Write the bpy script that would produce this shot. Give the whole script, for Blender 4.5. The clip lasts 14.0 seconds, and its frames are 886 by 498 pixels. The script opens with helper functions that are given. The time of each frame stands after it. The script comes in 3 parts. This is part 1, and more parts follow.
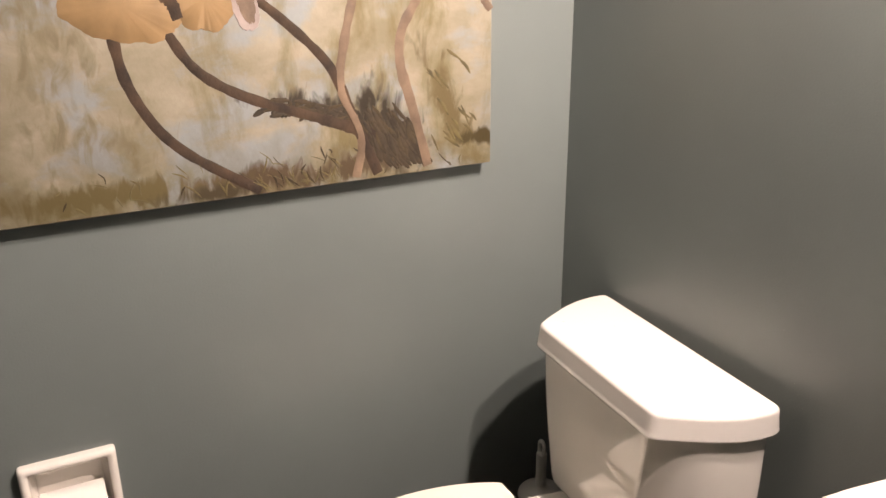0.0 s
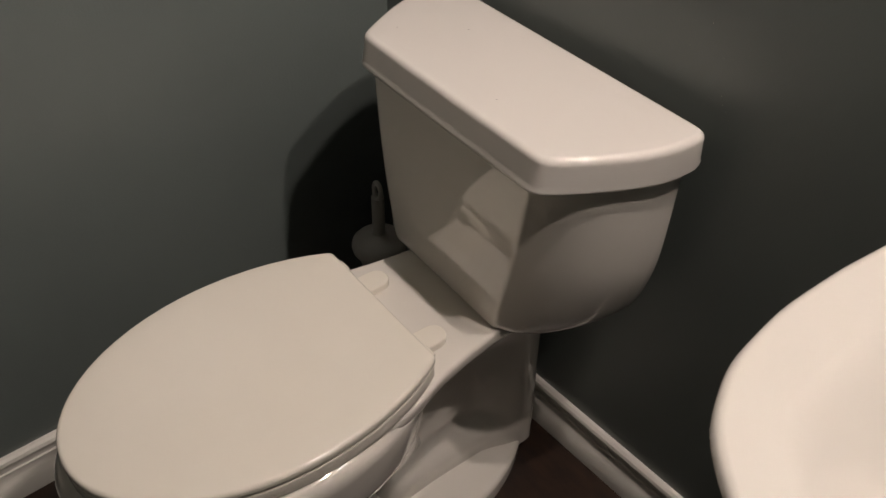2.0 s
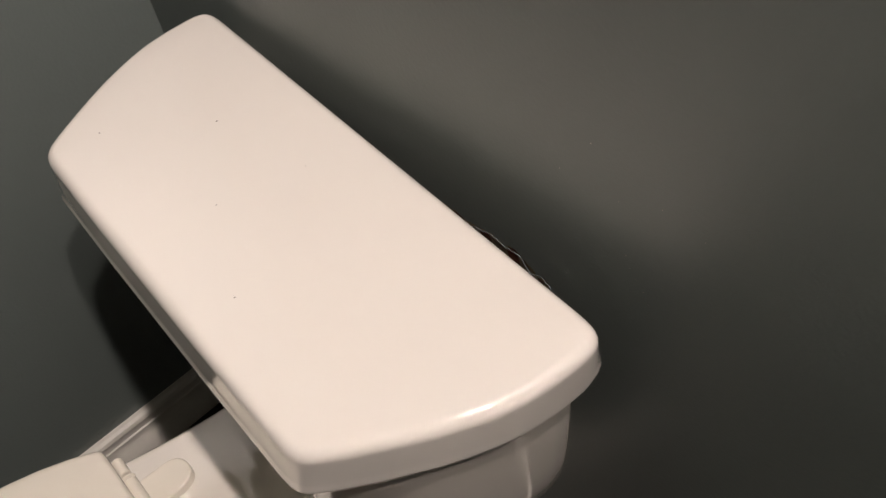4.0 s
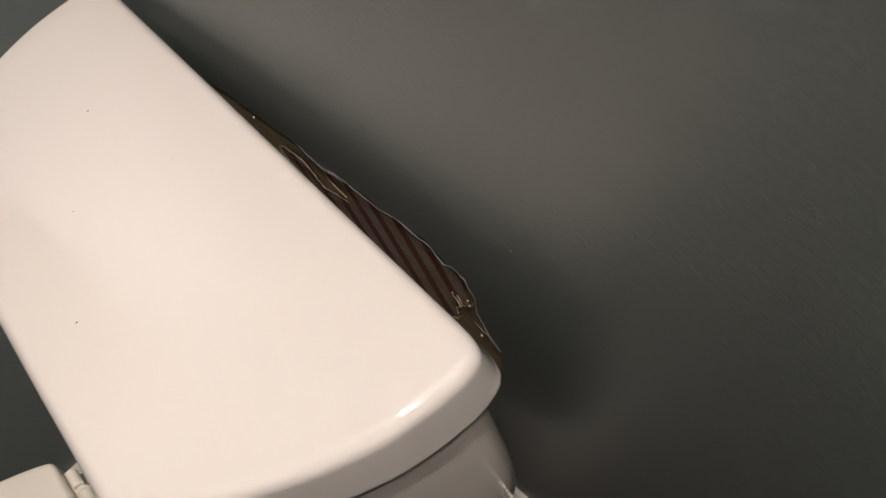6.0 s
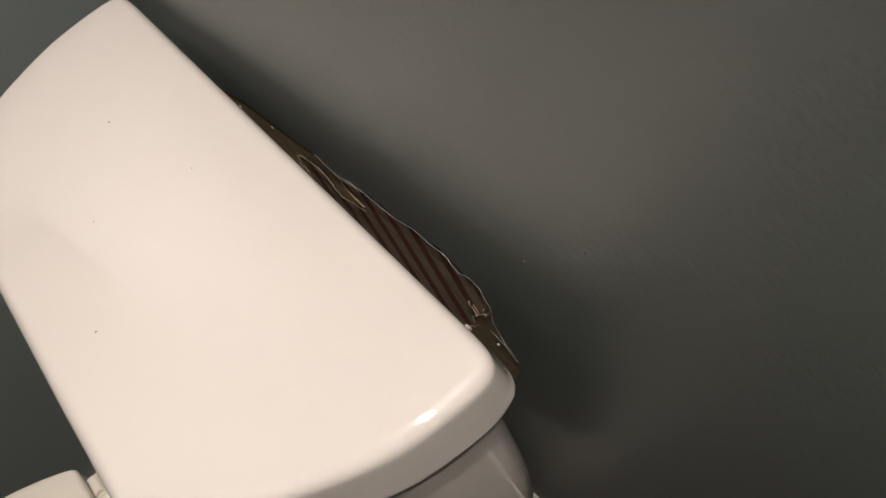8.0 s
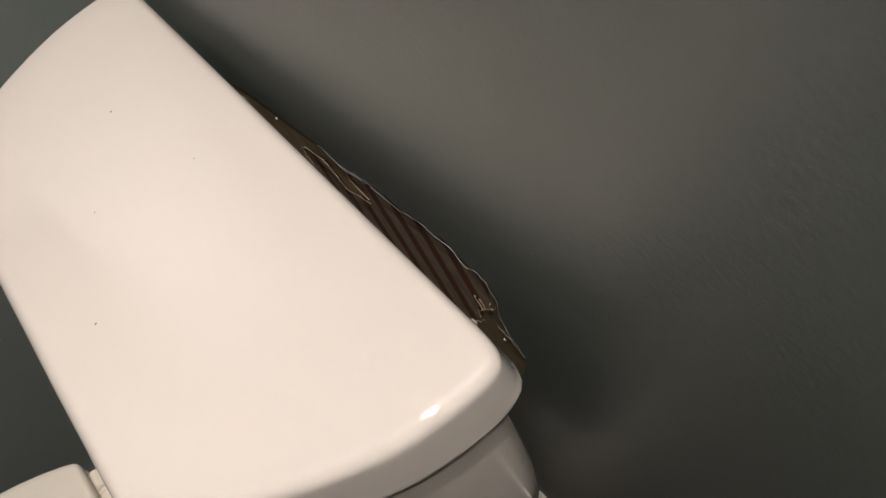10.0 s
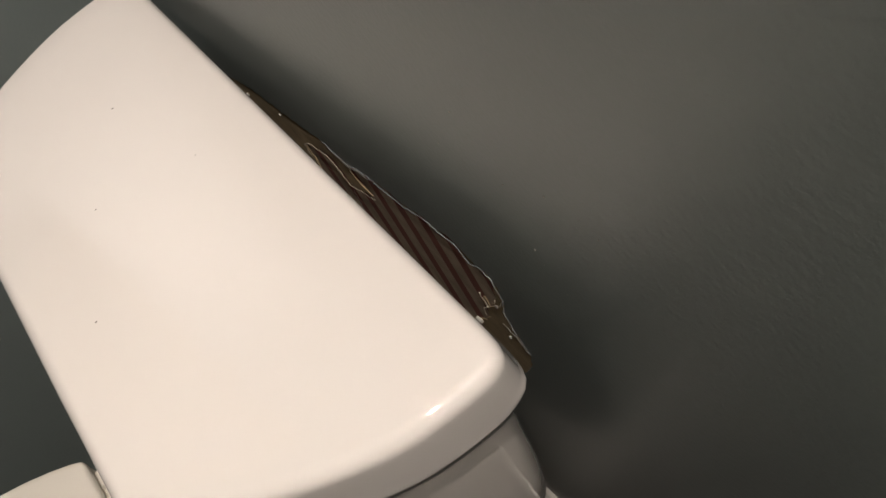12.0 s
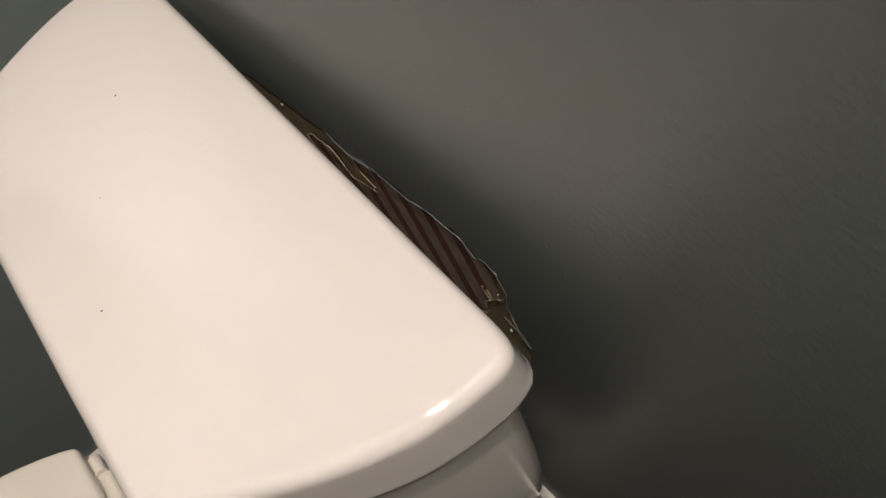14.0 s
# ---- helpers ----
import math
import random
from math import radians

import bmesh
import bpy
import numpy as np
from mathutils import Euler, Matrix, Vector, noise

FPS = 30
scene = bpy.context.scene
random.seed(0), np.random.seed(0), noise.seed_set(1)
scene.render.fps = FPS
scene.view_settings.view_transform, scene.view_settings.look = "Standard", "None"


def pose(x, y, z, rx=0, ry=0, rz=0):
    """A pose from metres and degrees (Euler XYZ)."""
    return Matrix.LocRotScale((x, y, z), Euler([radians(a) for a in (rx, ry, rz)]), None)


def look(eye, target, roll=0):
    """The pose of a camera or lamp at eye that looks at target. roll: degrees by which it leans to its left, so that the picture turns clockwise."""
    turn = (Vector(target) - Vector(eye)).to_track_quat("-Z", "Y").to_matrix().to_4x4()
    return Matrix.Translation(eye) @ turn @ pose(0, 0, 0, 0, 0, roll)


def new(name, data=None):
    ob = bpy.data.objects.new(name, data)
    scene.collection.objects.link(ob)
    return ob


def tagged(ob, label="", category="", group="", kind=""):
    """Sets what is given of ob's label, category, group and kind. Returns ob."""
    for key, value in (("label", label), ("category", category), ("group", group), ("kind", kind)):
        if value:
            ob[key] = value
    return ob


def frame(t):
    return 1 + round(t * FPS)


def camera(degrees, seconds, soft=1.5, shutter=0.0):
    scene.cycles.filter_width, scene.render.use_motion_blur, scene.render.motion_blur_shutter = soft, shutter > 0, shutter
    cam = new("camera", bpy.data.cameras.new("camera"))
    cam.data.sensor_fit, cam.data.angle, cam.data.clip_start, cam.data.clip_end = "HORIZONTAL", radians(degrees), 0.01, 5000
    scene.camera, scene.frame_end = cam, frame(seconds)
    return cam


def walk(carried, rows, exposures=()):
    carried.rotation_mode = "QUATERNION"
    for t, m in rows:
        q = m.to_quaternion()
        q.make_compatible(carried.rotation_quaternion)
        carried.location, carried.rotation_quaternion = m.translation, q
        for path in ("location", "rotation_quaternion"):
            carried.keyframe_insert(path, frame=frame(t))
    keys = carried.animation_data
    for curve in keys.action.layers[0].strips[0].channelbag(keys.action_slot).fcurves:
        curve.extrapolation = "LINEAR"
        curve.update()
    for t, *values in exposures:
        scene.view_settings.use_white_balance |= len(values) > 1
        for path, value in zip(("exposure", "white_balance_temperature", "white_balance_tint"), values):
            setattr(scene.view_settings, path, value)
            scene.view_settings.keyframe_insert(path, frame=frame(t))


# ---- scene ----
cam = camera(55.6, 14.0)
PATH = [
    (0, (1.46, -1.039, 1.463), (-0.215, -0.195, 0.768), -0.6),
    (0.5, (1.367, -1.0, 1.4), (-0.152, -0.058, 0.502), 0.0),
    (1, (1.298, -0.969, 1.345), (-0.039, 0.016, 0.231), 1.5),
    (1.5, (1.21, -0.923, 1.308), (0.008, 0.094, 0.075), 2.1),
    (2, (1.088, -0.808, 1.292), (-0.045, 0.18, -0.027), 1.5),
    (2.5, (0.991, -0.711, 1.279), (-0.074, 0.274, -0.098), 1.3),
    (3, (0.865, -0.587, 1.284), (-0.105, 0.436, -0.134), -0.1),
    (3.5, (0.831, -0.435, 1.254), (-0.12, 0.526, -0.22), -1.7),
    (4, (0.83, -0.288, 1.221), (-0.148, 0.477, -0.347), -8.0),
    (4.2, (0.837, -0.245, 1.2), (-0.186, 0.443, -0.375), -12.2),
    (6.5, (0.858, -0.127, 1.141), (-0.211, 0.365, -0.476), -22.7),
    (7, (0.86, -0.124, 1.143), (-0.215, 0.363, -0.472), -23.1),
    (7.5, (0.858, -0.124, 1.141), (-0.236, 0.349, -0.465), -24.0),
    (8, (0.859, -0.125, 1.142), (-0.254, 0.337, -0.454), -24.3),
    (10.5, (0.853, -0.124, 1.128), (-0.265, 0.314, -0.471), -25.0),
    (11, (0.852, -0.117, 1.124), (-0.273, 0.306, -0.474), -25.9),
    (11.5, (0.854, -0.12, 1.13), (-0.272, 0.297, -0.47), -26.2),
    (12, (0.854, -0.12, 1.126), (-0.277, 0.304, -0.468), -25.8),
    (12.5, (0.853, -0.119, 1.125), (-0.27, 0.31, -0.473), -25.7),
    (13, (0.853, -0.118, 1.127), (-0.262, 0.314, -0.476), -25.1),
    (13.5, (0.852, -0.119, 1.123), (-0.265, 0.317, -0.477), -24.8),
    (14, (0.844, -0.13, 1.134), (-0.243, 0.31, -0.486), -23.7),
]
EXPOSURES = [(0.0, 1.76, 7140, 17), (0.25, 1.45, 7100, 17), (0.5, 0.87, 7020, 16), (0.75, 0.55, 6920, 14), (1.0, 0.25, 6750, 11), (1.5, 0.18, 6780, 10), (2.0, 0.27, 6760, 10), (2.5, 0.44, 6760, 10), (3.0, 0.54, 6780, 10), (3.5, 0.52, 6720, 10), (4.0, 0.55, 6650, 10), (7.0, 0.56, 6560, 8), (14.0, 0.55, 6560, 7)]
walk(cam, [(t, look(eye, target, roll)) for t, eye, target, roll in PATH], EXPOSURES)

# ---------------------------------------------------------------- world and lamps
world = bpy.data.worlds.new("room_world")
world.use_nodes = True
world.node_tree.nodes["Background"].inputs[0].default_value = (0.02, 0.02, 0.02, 1)
world.node_tree.nodes["Background"].inputs[1].default_value = 0.2
scene.world = world
BULB_STRENGTH = 1780.0
BULB_COLOUR = (1.0, 0.875, 0.82)
BULBS = [(1.01, -0.15, 2.1), (1.22, -0.15, 2.1)]


# ---------------------------------------------------------------- materials
def nodes_of(name):
    m = bpy.data.materials.new(name)
    m.use_nodes = True
    return m, m.node_tree.nodes, m.node_tree.links, m.node_tree.nodes["Principled BSDF"]


def surface(name, colour, rough=0.5, vary=0.06, scale=8.0, bump=0.0, bump_scale=200.0, metal=0.0, coat=0.0, rough_vary=0.05):
    """Paint, glaze or plastic: base colour that drifts a little at two scales, relief from noise."""
    m, n, l, b = nodes_of(name)
    co = n.new("ShaderNodeTexCoord")
    big = n.new("ShaderNodeTexNoise")
    big.inputs["Scale"].default_value = scale
    big.inputs["Detail"].default_value = 6
    l.new(co.outputs["Object"], big.inputs["Vector"])
    ramp = n.new("ShaderNodeValToRGB")
    lo = [max(0.0, c * (1 - vary)) for c in colour]
    hi = [min(1.0, c * (1 + vary)) for c in colour]
    ramp.color_ramp.elements[0].position, ramp.color_ramp.elements[1].position = 0.3, 0.7
    ramp.color_ramp.elements[0].color, ramp.color_ramp.elements[1].color = (*lo, 1), (*hi, 1)
    l.new(big.outputs["Fac"], ramp.inputs["Fac"])
    l.new(ramp.outputs["Color"], b.inputs["Base Color"])
    rr = n.new("ShaderNodeMapRange")
    rr.inputs["To Min"].default_value, rr.inputs["To Max"].default_value = max(0.02, rough - rough_vary), min(1, rough + rough_vary)
    l.new(big.outputs["Fac"], rr.inputs["Value"])
    l.new(rr.outputs["Result"], b.inputs["Roughness"])
    b.inputs["Metallic"].default_value = metal
    b.inputs["Coat Weight"].default_value = coat
    b.inputs["Coat Roughness"].default_value = 0.02
    b.inputs["Coat IOR"].default_value = 1.6
    if bump:
        small = n.new("ShaderNodeTexNoise")
        small.inputs["Scale"].default_value = bump_scale
        small.inputs["Detail"].default_value = 4
        l.new(co.outputs["Object"], small.inputs["Vector"])
        bp = n.new("ShaderNodeBump")
        bp.inputs["Strength"].default_value = bump
        bp.inputs["Distance"].default_value = 0.002
        l.new(small.outputs["Fac"], bp.inputs["Height"])
        l.new(bp.outputs["Normal"], b.inputs["Normal"])
    return m


M_WALL = surface("grey_wall_paint", (0.124, 0.145, 0.139), rough=0.42, vary=0.05, scale=3.0, bump=0.15, bump_scale=240.0)
M_WALL.node_tree.nodes["Principled BSDF"].inputs["Specular IOR Level"].default_value = 0.78
M_CEIL = surface("white_ceiling_paint", (0.62, 0.61, 0.58), rough=0.8, vary=0.03, bump=0.3)
M_TRIM = surface("white_trim_paint", (0.7, 0.675, 0.62), rough=0.44, vary=0.05, scale=14, bump=0.08, bump_scale=90)
M_CHINA = surface("white_vitreous_china", (0.72, 0.685, 0.63), rough=0.04, vary=0.015, scale=5, coat=1.0, bump=0.014, bump_scale=34, rough_vary=0.015)
M_LID = surface("glazed_tank_lid", (0.735, 0.70, 0.655), rough=0.035, vary=0.015, scale=5, coat=0.8, bump=0.008, bump_scale=22, rough_vary=0.015)
M_SEAT = surface("white_seat_plastic", (0.765, 0.724, 0.643), rough=0.16, vary=0.015, scale=6, bump=0.02, bump_scale=60)
M_PLASTIC = surface("grey_white_plastic", (0.45, 0.44, 0.41), rough=0.4, vary=0.05)
M_CHROME = surface("worn_chrome", (0.55, 0.54, 0.52), rough=0.18, vary=0.05, metal=1.0)
M_BRONZE = surface("dark_bronze", (0.035, 0.028, 0.022), rough=0.45, vary=0.15, metal=0.6)
M_REG = surface("cream_register_enamel", (0.5, 0.47, 0.41), rough=0.4, vary=0.08, scale=20)
M_DUCT_SHADE = surface("painted_duct_shade", (0.01, 0.01, 0.01), rough=0.8, vary=0.1)
M_PAPER = surface("white_tissue_paper", (0.78, 0.74, 0.69), rough=0.95, vary=0.03, bump=0.4, bump_scale=400)
M_FRAY = surface("frayed_paper_edge", (0.33, 0.29, 0.22), rough=0.9, vary=0.3, scale=120, bump=0.3)
M_FRAY_DARK = surface("dull_paper_edge", (0.17, 0.165, 0.145), rough=0.9, vary=0.3, scale=120, bump=0.3)
M_PAINT_EDGE = surface("torn_paint_edge", (0.23, 0.26, 0.27), rough=0.8, vary=0.3, scale=120, bump=0.3)
M_SPECK = surface("pale_dust_speck", (0.36, 0.35, 0.31), rough=0.9, vary=0.2)
M_DOT = surface("dark_dust_speck", (0.12, 0.1, 0.09), rough=0.9, vary=0.2)


def floor_material():
    m, n, l, b = nodes_of("dark_brown_floor")
    co = n.new("ShaderNodeTexCoord")
    mp = n.new("ShaderNodeMapping")
    mp.inputs["Scale"].default_value = (3, 9, 3)
    l.new(co.outputs["Object"], mp.inputs["Vector"])
    a = n.new("ShaderNodeTexNoise")
    a.inputs["Scale"].default_value, a.inputs["Detail"].default_value, a.inputs["Roughness"].default_value = 3, 8, 0.65
    l.new(mp.outputs["Vector"], a.inputs["Vector"])
    r = n.new("ShaderNodeValToRGB")
    r.color_ramp.elements[0].position, r.color_ramp.elements[1].position = 0.35, 0.68
    r.color_ramp.elements[0].color, r.color_ramp.elements[1].color = (0.008, 0.004, 0.0025, 1), (0.036, 0.016, 0.008, 1)
    l.new(a.outputs["Fac"], r.inputs["Fac"])
    l.new(r.outputs["Color"], b.inputs["Base Color"])
    b.inputs["Roughness"].default_value = 0.42
    bp = n.new("ShaderNodeBump")
    bp.inputs["Strength"].default_value, bp.inputs["Distance"].default_value = 0.15, 0.001
    l.new(a.outputs["Fac"], bp.inputs["Height"])
    l.new(bp.outputs["Normal"], b.inputs["Normal"])
    return m


def kraft_material(name, base, stripe=None):
    """Brown backing paper; with stripe, printed bands run up it."""
    m, n, l, b = nodes_of(name)
    co = n.new("ShaderNodeTexCoord")
    a = n.new("ShaderNodeTexNoise")
    a.inputs["Scale"].default_value, a.inputs["Detail"].default_value = 60, 8
    l.new(co.outputs["Object"], a.inputs["Vector"])
    r = n.new("ShaderNodeValToRGB")
    r.color_ramp.elements[0].position, r.color_ramp.elements[1].position = 0.3, 0.7
    r.color_ramp.elements[0].color = (*[c * 0.75 for c in base], 1)
    r.color_ramp.elements[1].color = (*[c * 1.25 for c in base], 1)
    l.new(a.outputs["Fac"], r.inputs["Fac"])
    out = r.outputs["Color"]
    if stripe:
        w = n.new("ShaderNodeTexWave")
        w.wave_type, w.bands_direction, w.wave_profile = "BANDS", "X", "SIN"
        w.inputs["Scale"].default_value = STRIPE_SCALE
        w.inputs["Distortion"].default_value, w.inputs["Detail"].default_value = 0.25, 2
        mp = n.new("ShaderNodeMapping")
        mp.inputs["Rotation"].default_value = (0, radians(STRIPE_LEAN), 0)
        l.new(co.outputs["Object"], mp.inputs["Vector"])
        l.new(mp.outputs["Vector"], w.inputs["Vector"])
        cr = n.new("ShaderNodeValToRGB")
        cr.color_ramp.elements[0].position, cr.color_ramp.elements[1].position = 0.56, 0.72
        l.new(w.outputs["Fac"], cr.inputs["Fac"])
        mix = n.new("ShaderNodeMix")
        mix.data_type = "RGBA"
        l.new(cr.outputs["Color"], mix.inputs["Factor"])
        l.new(out, mix.inputs["A"])
        mix.inputs["B"].default_value = (*stripe, 1)
        out = mix.outputs["Result"]
    l.new(out, b.inputs["Base Color"])
    b.inputs["Roughness"].default_value = 0.85
    bp = n.new("ShaderNodeBump")
    bp.inputs["Strength"].default_value, bp.inputs["Distance"].default_value = 0.4, 0.001
    l.new(a.outputs["Fac"], bp.inputs["Height"])
    l.new(bp.outputs["Normal"], b.inputs["Normal"])
    return m


STRIPE_SCALE, STRIPE_LEAN = 10.47, 11.5
M_FLOOR = floor_material()
M_KRAFT = kraft_material("brown_backing_paper", (0.25, 0.19, 0.105))
M_STRIPE = kraft_material("striped_old_wallpaper", (0.29, 0.225, 0.16), (0.15, 0.05, 0.034))


def canvas_material():
    """Cream, pale blue and olive washes, with darker grass towards the foot of the picture."""
    m, n, l, b = nodes_of("painted_canvas")
    co = n.new("ShaderNodeTexCoord")

    def wash(scale, stretch, lo, hi, a, c):
        mp = n.new("ShaderNodeMapping")
        mp.inputs["Scale"].default_value = stretch
        l.new(co.outputs["Object"], mp.inputs["Vector"])
        t = n.new("ShaderNodeTexNoise")
        t.inputs["Scale"].default_value, t.inputs["Detail"].default_value, t.inputs["Roughness"].default_value = scale, 7, 0.6
        t.inputs["Distortion"].default_value = 0.25
        l.new(mp.outputs["Vector"], t.inputs["Vector"])
        r = n.new("ShaderNodeValToRGB")
        r.color_ramp.elements[0].position, r.color_ramp.elements[1].position = lo, hi
        r.color_ramp.elements[0].color, r.color_ramp.elements[1].color = a, c
        l.new(t.outputs["Fac"], r.inputs["Fac"])
        return r.outputs["Color"], t

    def mixed(fac, a, c):
        mx = n.new("ShaderNodeMix")
        mx.data_type = "RGBA"
        if isinstance(fac, float):
            mx.inputs["Factor"].default_value = fac
        else:
            l.new(fac, mx.inputs["Factor"])
        for sock, v in (("A", a), ("B", c)):
            if isinstance(v, tuple):
                mx.inputs[sock].default_value = v
            else:
                l.new(v, mx.inputs[sock])
        return mx.outputs["Result"]

    cream, _ = wash(10, (1, 0.8, 1.1), 0.36, 0.64, (0.27, 0.235, 0.145, 1), (0.43, 0.385, 0.285, 1))
    blue, _ = wash(8, (1, 0.8, 1.2), 0.50, 0.62, (0, 0, 0, 1), (1, 1, 1, 1))
    c1 = mixed(blue, cream, (0.335, 0.36, 0.35, 1))
    olive, _ = wash(9, (1, 1.3, 0.55), 0.52, 0.66, (0, 0, 0, 1), (0.8, 0.8, 0.8, 1))
    c2 = mixed(olive, c1, (0.19, 0.15, 0.05, 1))
    sep = n.new("ShaderNodeSeparateXYZ")
    l.new(co.outputs["Object"], sep.inputs["Vector"])
    up = n.new("ShaderNodeMapRange")
    up.inputs["From Min"].default_value, up.inputs["From Max"].default_value = 0.0, 0.15
    up.inputs["To Min"].default_value, up.inputs["To Max"].default_value = 0.8, 0.0
    l.new(sep.outputs["Z"], up.inputs["Value"])
    strokes, _ = wash(22, (1, 0.8, 0.7), 0.36, 0.62, (0, 0, 0, 1), (1, 1, 1, 1))
    foot = n.new("ShaderNodeMath")
    foot.operation = "MULTIPLY"
    l.new(up.outputs["Result"], foot.inputs[0])
    l.new(strokes, foot.inputs[1])
    c3 = mixed(foot.outputs["Value"], c2, (0.15, 0.115, 0.035, 1))

    def patch(cy, cz, ry, rz, turn, colour, below, strength=0.62):
        """Broken brushwork gathered round a place on the canvas."""
        mp = n.new("ShaderNodeMapping")
        mp.vector_type = "TEXTURE"
        mp.inputs["Location"].default_value = (0, cy, cz)
        mp.inputs["Rotation"].default_value = (radians(turn), 0, 0)
        mp.inputs["Scale"].default_value = (10, ry, rz)
        l.new(co.outputs["Object"], mp.inputs["Vector"])
        ln = n.new("ShaderNodeVectorMath")
        ln.operation = "LENGTH"
        l.new(mp.outputs["Vector"], ln.inputs[0])
        near = n.new("ShaderNodeMapRange")
        near.inputs["From Min"].default_value, near.inputs["From Max"].default_value = 0.0, 1.7
        near.inputs["To Min"].default_value, near.inputs["To Max"].default_value = strength, 0.0
        l.new(ln.outputs["Value"], near.inputs["Value"])
        m2 = n.new("ShaderNodeMapping")
        m2.inputs["Rotation"].default_value = (radians(35), 0, 0)
        m2.inputs["Scale"].default_value = (1, 1, 0.4)
        l.new(co.outputs["Object"], m2.inputs["Vector"])
        t = n.new("ShaderNodeTexNoise")
        t.inputs["Scale"].default_value, t.inputs["Detail"].default_value, t.inputs["Distortion"].default_value = 42, 5, 0.8
        l.new(m2.outputs["Vector"], t.inputs["Vector"])
        add = n.new("ShaderNodeMath")
        l.new(near.outputs["Result"], add.inputs[0])
        l.new(t.outputs["Fac"], add.inputs[1])
        r = n.new("ShaderNodeValToRGB")
        r.color_ramp.elements[0].position, r.color_ramp.elements[1].position = 0.78, 0.98
        l.new(add.outputs["Value"], r.inputs["Fac"])
        return mixed(r.outputs["Color"], below, colour)

    dark, brown = (0.032, 0.022, 0.009, 1), (0.10, 0.065, 0.03, 1)
    for spec in ((-0.74, 0.22, 0.16, 0.30, 0, (0.24, 0.20, 0.115, 1)), (-0.225, 0.085, 0.075, 0.10, 20, dark), (-0.36, 0.148, 0.13, 0.028, -12, dark), (-0.30, 0.03, 0.13, 0.03, 0, brown), (-0.47, 0.025, 0.20, 0.030, 0, brown),
                 (-0.10, 0.135, 0.035, 0.13, 25, (0.15, 0.115, 0.045, 1)), (-0.02, 0.055, 0.07, 0.018, 0, (0.07, 0.05, 0.012, 1)), (-0.75, 0.03, 0.25, 0.03, 0, (0.16, 0.125, 0.045, 1)), (-0.55, 0.012, 0.10, 0.02, 0, (0.07, 0.05, 0.02, 1))):
        c3 = patch(*spec, c3, 0.36 if spec[3] > 0.25 else 0.62)
    dull = n.new("ShaderNodeMix")
    dull.data_type, dull.blend_type = "RGBA", "MULTIPLY"
    dull.inputs["Factor"].default_value = 1.0
    l.new(c3, dull.inputs["A"])
    dull.inputs["B"].default_value = (0.60, 0.60, 0.61, 1)
    l.new(dull.outputs["Result"], b.inputs["Base Color"])
    b.inputs["Roughness"].default_value = 0.65
    weave = n.new("ShaderNodeTexNoise")
    weave.inputs["Scale"].default_value, weave.inputs["Detail"].default_value = 160, 5
    l.new(co.outputs["Object"], weave.inputs["Vector"])
    bp = n.new("ShaderNodeBump")
    bp.inputs["Strength"].default_value, bp.inputs["Distance"].default_value = 0.35, 0.001
    l.new(weave.outputs["Fac"], bp.inputs["Height"])
    l.new(bp.outputs["Normal"], b.inputs["Normal"])
    return m


M_CANVAS = canvas_material()
M_STEM = surface("brown_paint_stroke", (0.036, 0.020, 0.010), rough=0.85, vary=0.6, scale=25, bump=0.4, bump_scale=150)
M_STEM_PALE = surface("tan_paint_stroke", (0.13, 0.088, 0.056), rough=0.6, vary=0.35, scale=25, bump=0.4, bump_scale=150)
M_PETAL = surface("peach_petal_paint", (0.235, 0.15, 0.068), rough=0.6, vary=0.25, scale=12, bump=0.08, bump_scale=120)
M_BUD = surface("mauve_grey_paint", (0.22, 0.18, 0.165), rough=0.6, vary=0.25, scale=20, bump=0.35, bump_scale=120)
M_GRASS = surface("dark_olive_paint", (0.035, 0.024, 0.010), rough=0.85, vary=0.5, scale=30, bump=0.4, bump_scale=150)
M_OLIVE = surface("olive_paint", (0.085, 0.068, 0.025), rough=0.6, vary=0.5, scale=30, bump=0.4, bump_scale=150)
M_TANGLE = surface("brown_olive_paint", (0.030, 0.020, 0.009), rough=0.8, vary=0.45, scale=40, bump=0.4, bump_scale=150)
M_EDGE = surface("dark_canvas_edge", (0.05, 0.055, 0.055), rough=0.7, vary=0.1)

M_GLOW, gn, gl, gb = nodes_of("lit_frosted_glass")
gb.inputs["Base Color"].default_value = (0.8, 0.8, 0.8, 1)
gb.inputs["Emission Color"].default_value = (*BULB_COLOUR, 1)
gb.inputs["Emission Strength"].default_value = BULB_STRENGTH


# ---------------------------------------------------------------- mesh helpers
def finish(bm, angle=40):
    bmesh.ops.remove_doubles(bm, verts=bm.verts, dist=1e-6)
    bmesh.ops.recalc_face_normals(bm, faces=bm.faces)
    for f in bm.faces:
        f.smooth = True
    return bm


def part(name, bm, material, parent=None, label="", angle=40):
    """One bmesh as one mesh object, under a thing or under a part."""
    finish(bm)
    me = bpy.data.meshes.new(name)
    bm.to_mesh(me)
    bm.free()
    me.materials.append(material)
    me.set_sharp_from_angle(angle=radians(angle))
    ob = new(name, me)
    if parent is not None:
        ob.parent = parent
    if label:
        ob["label"] = label
    return ob


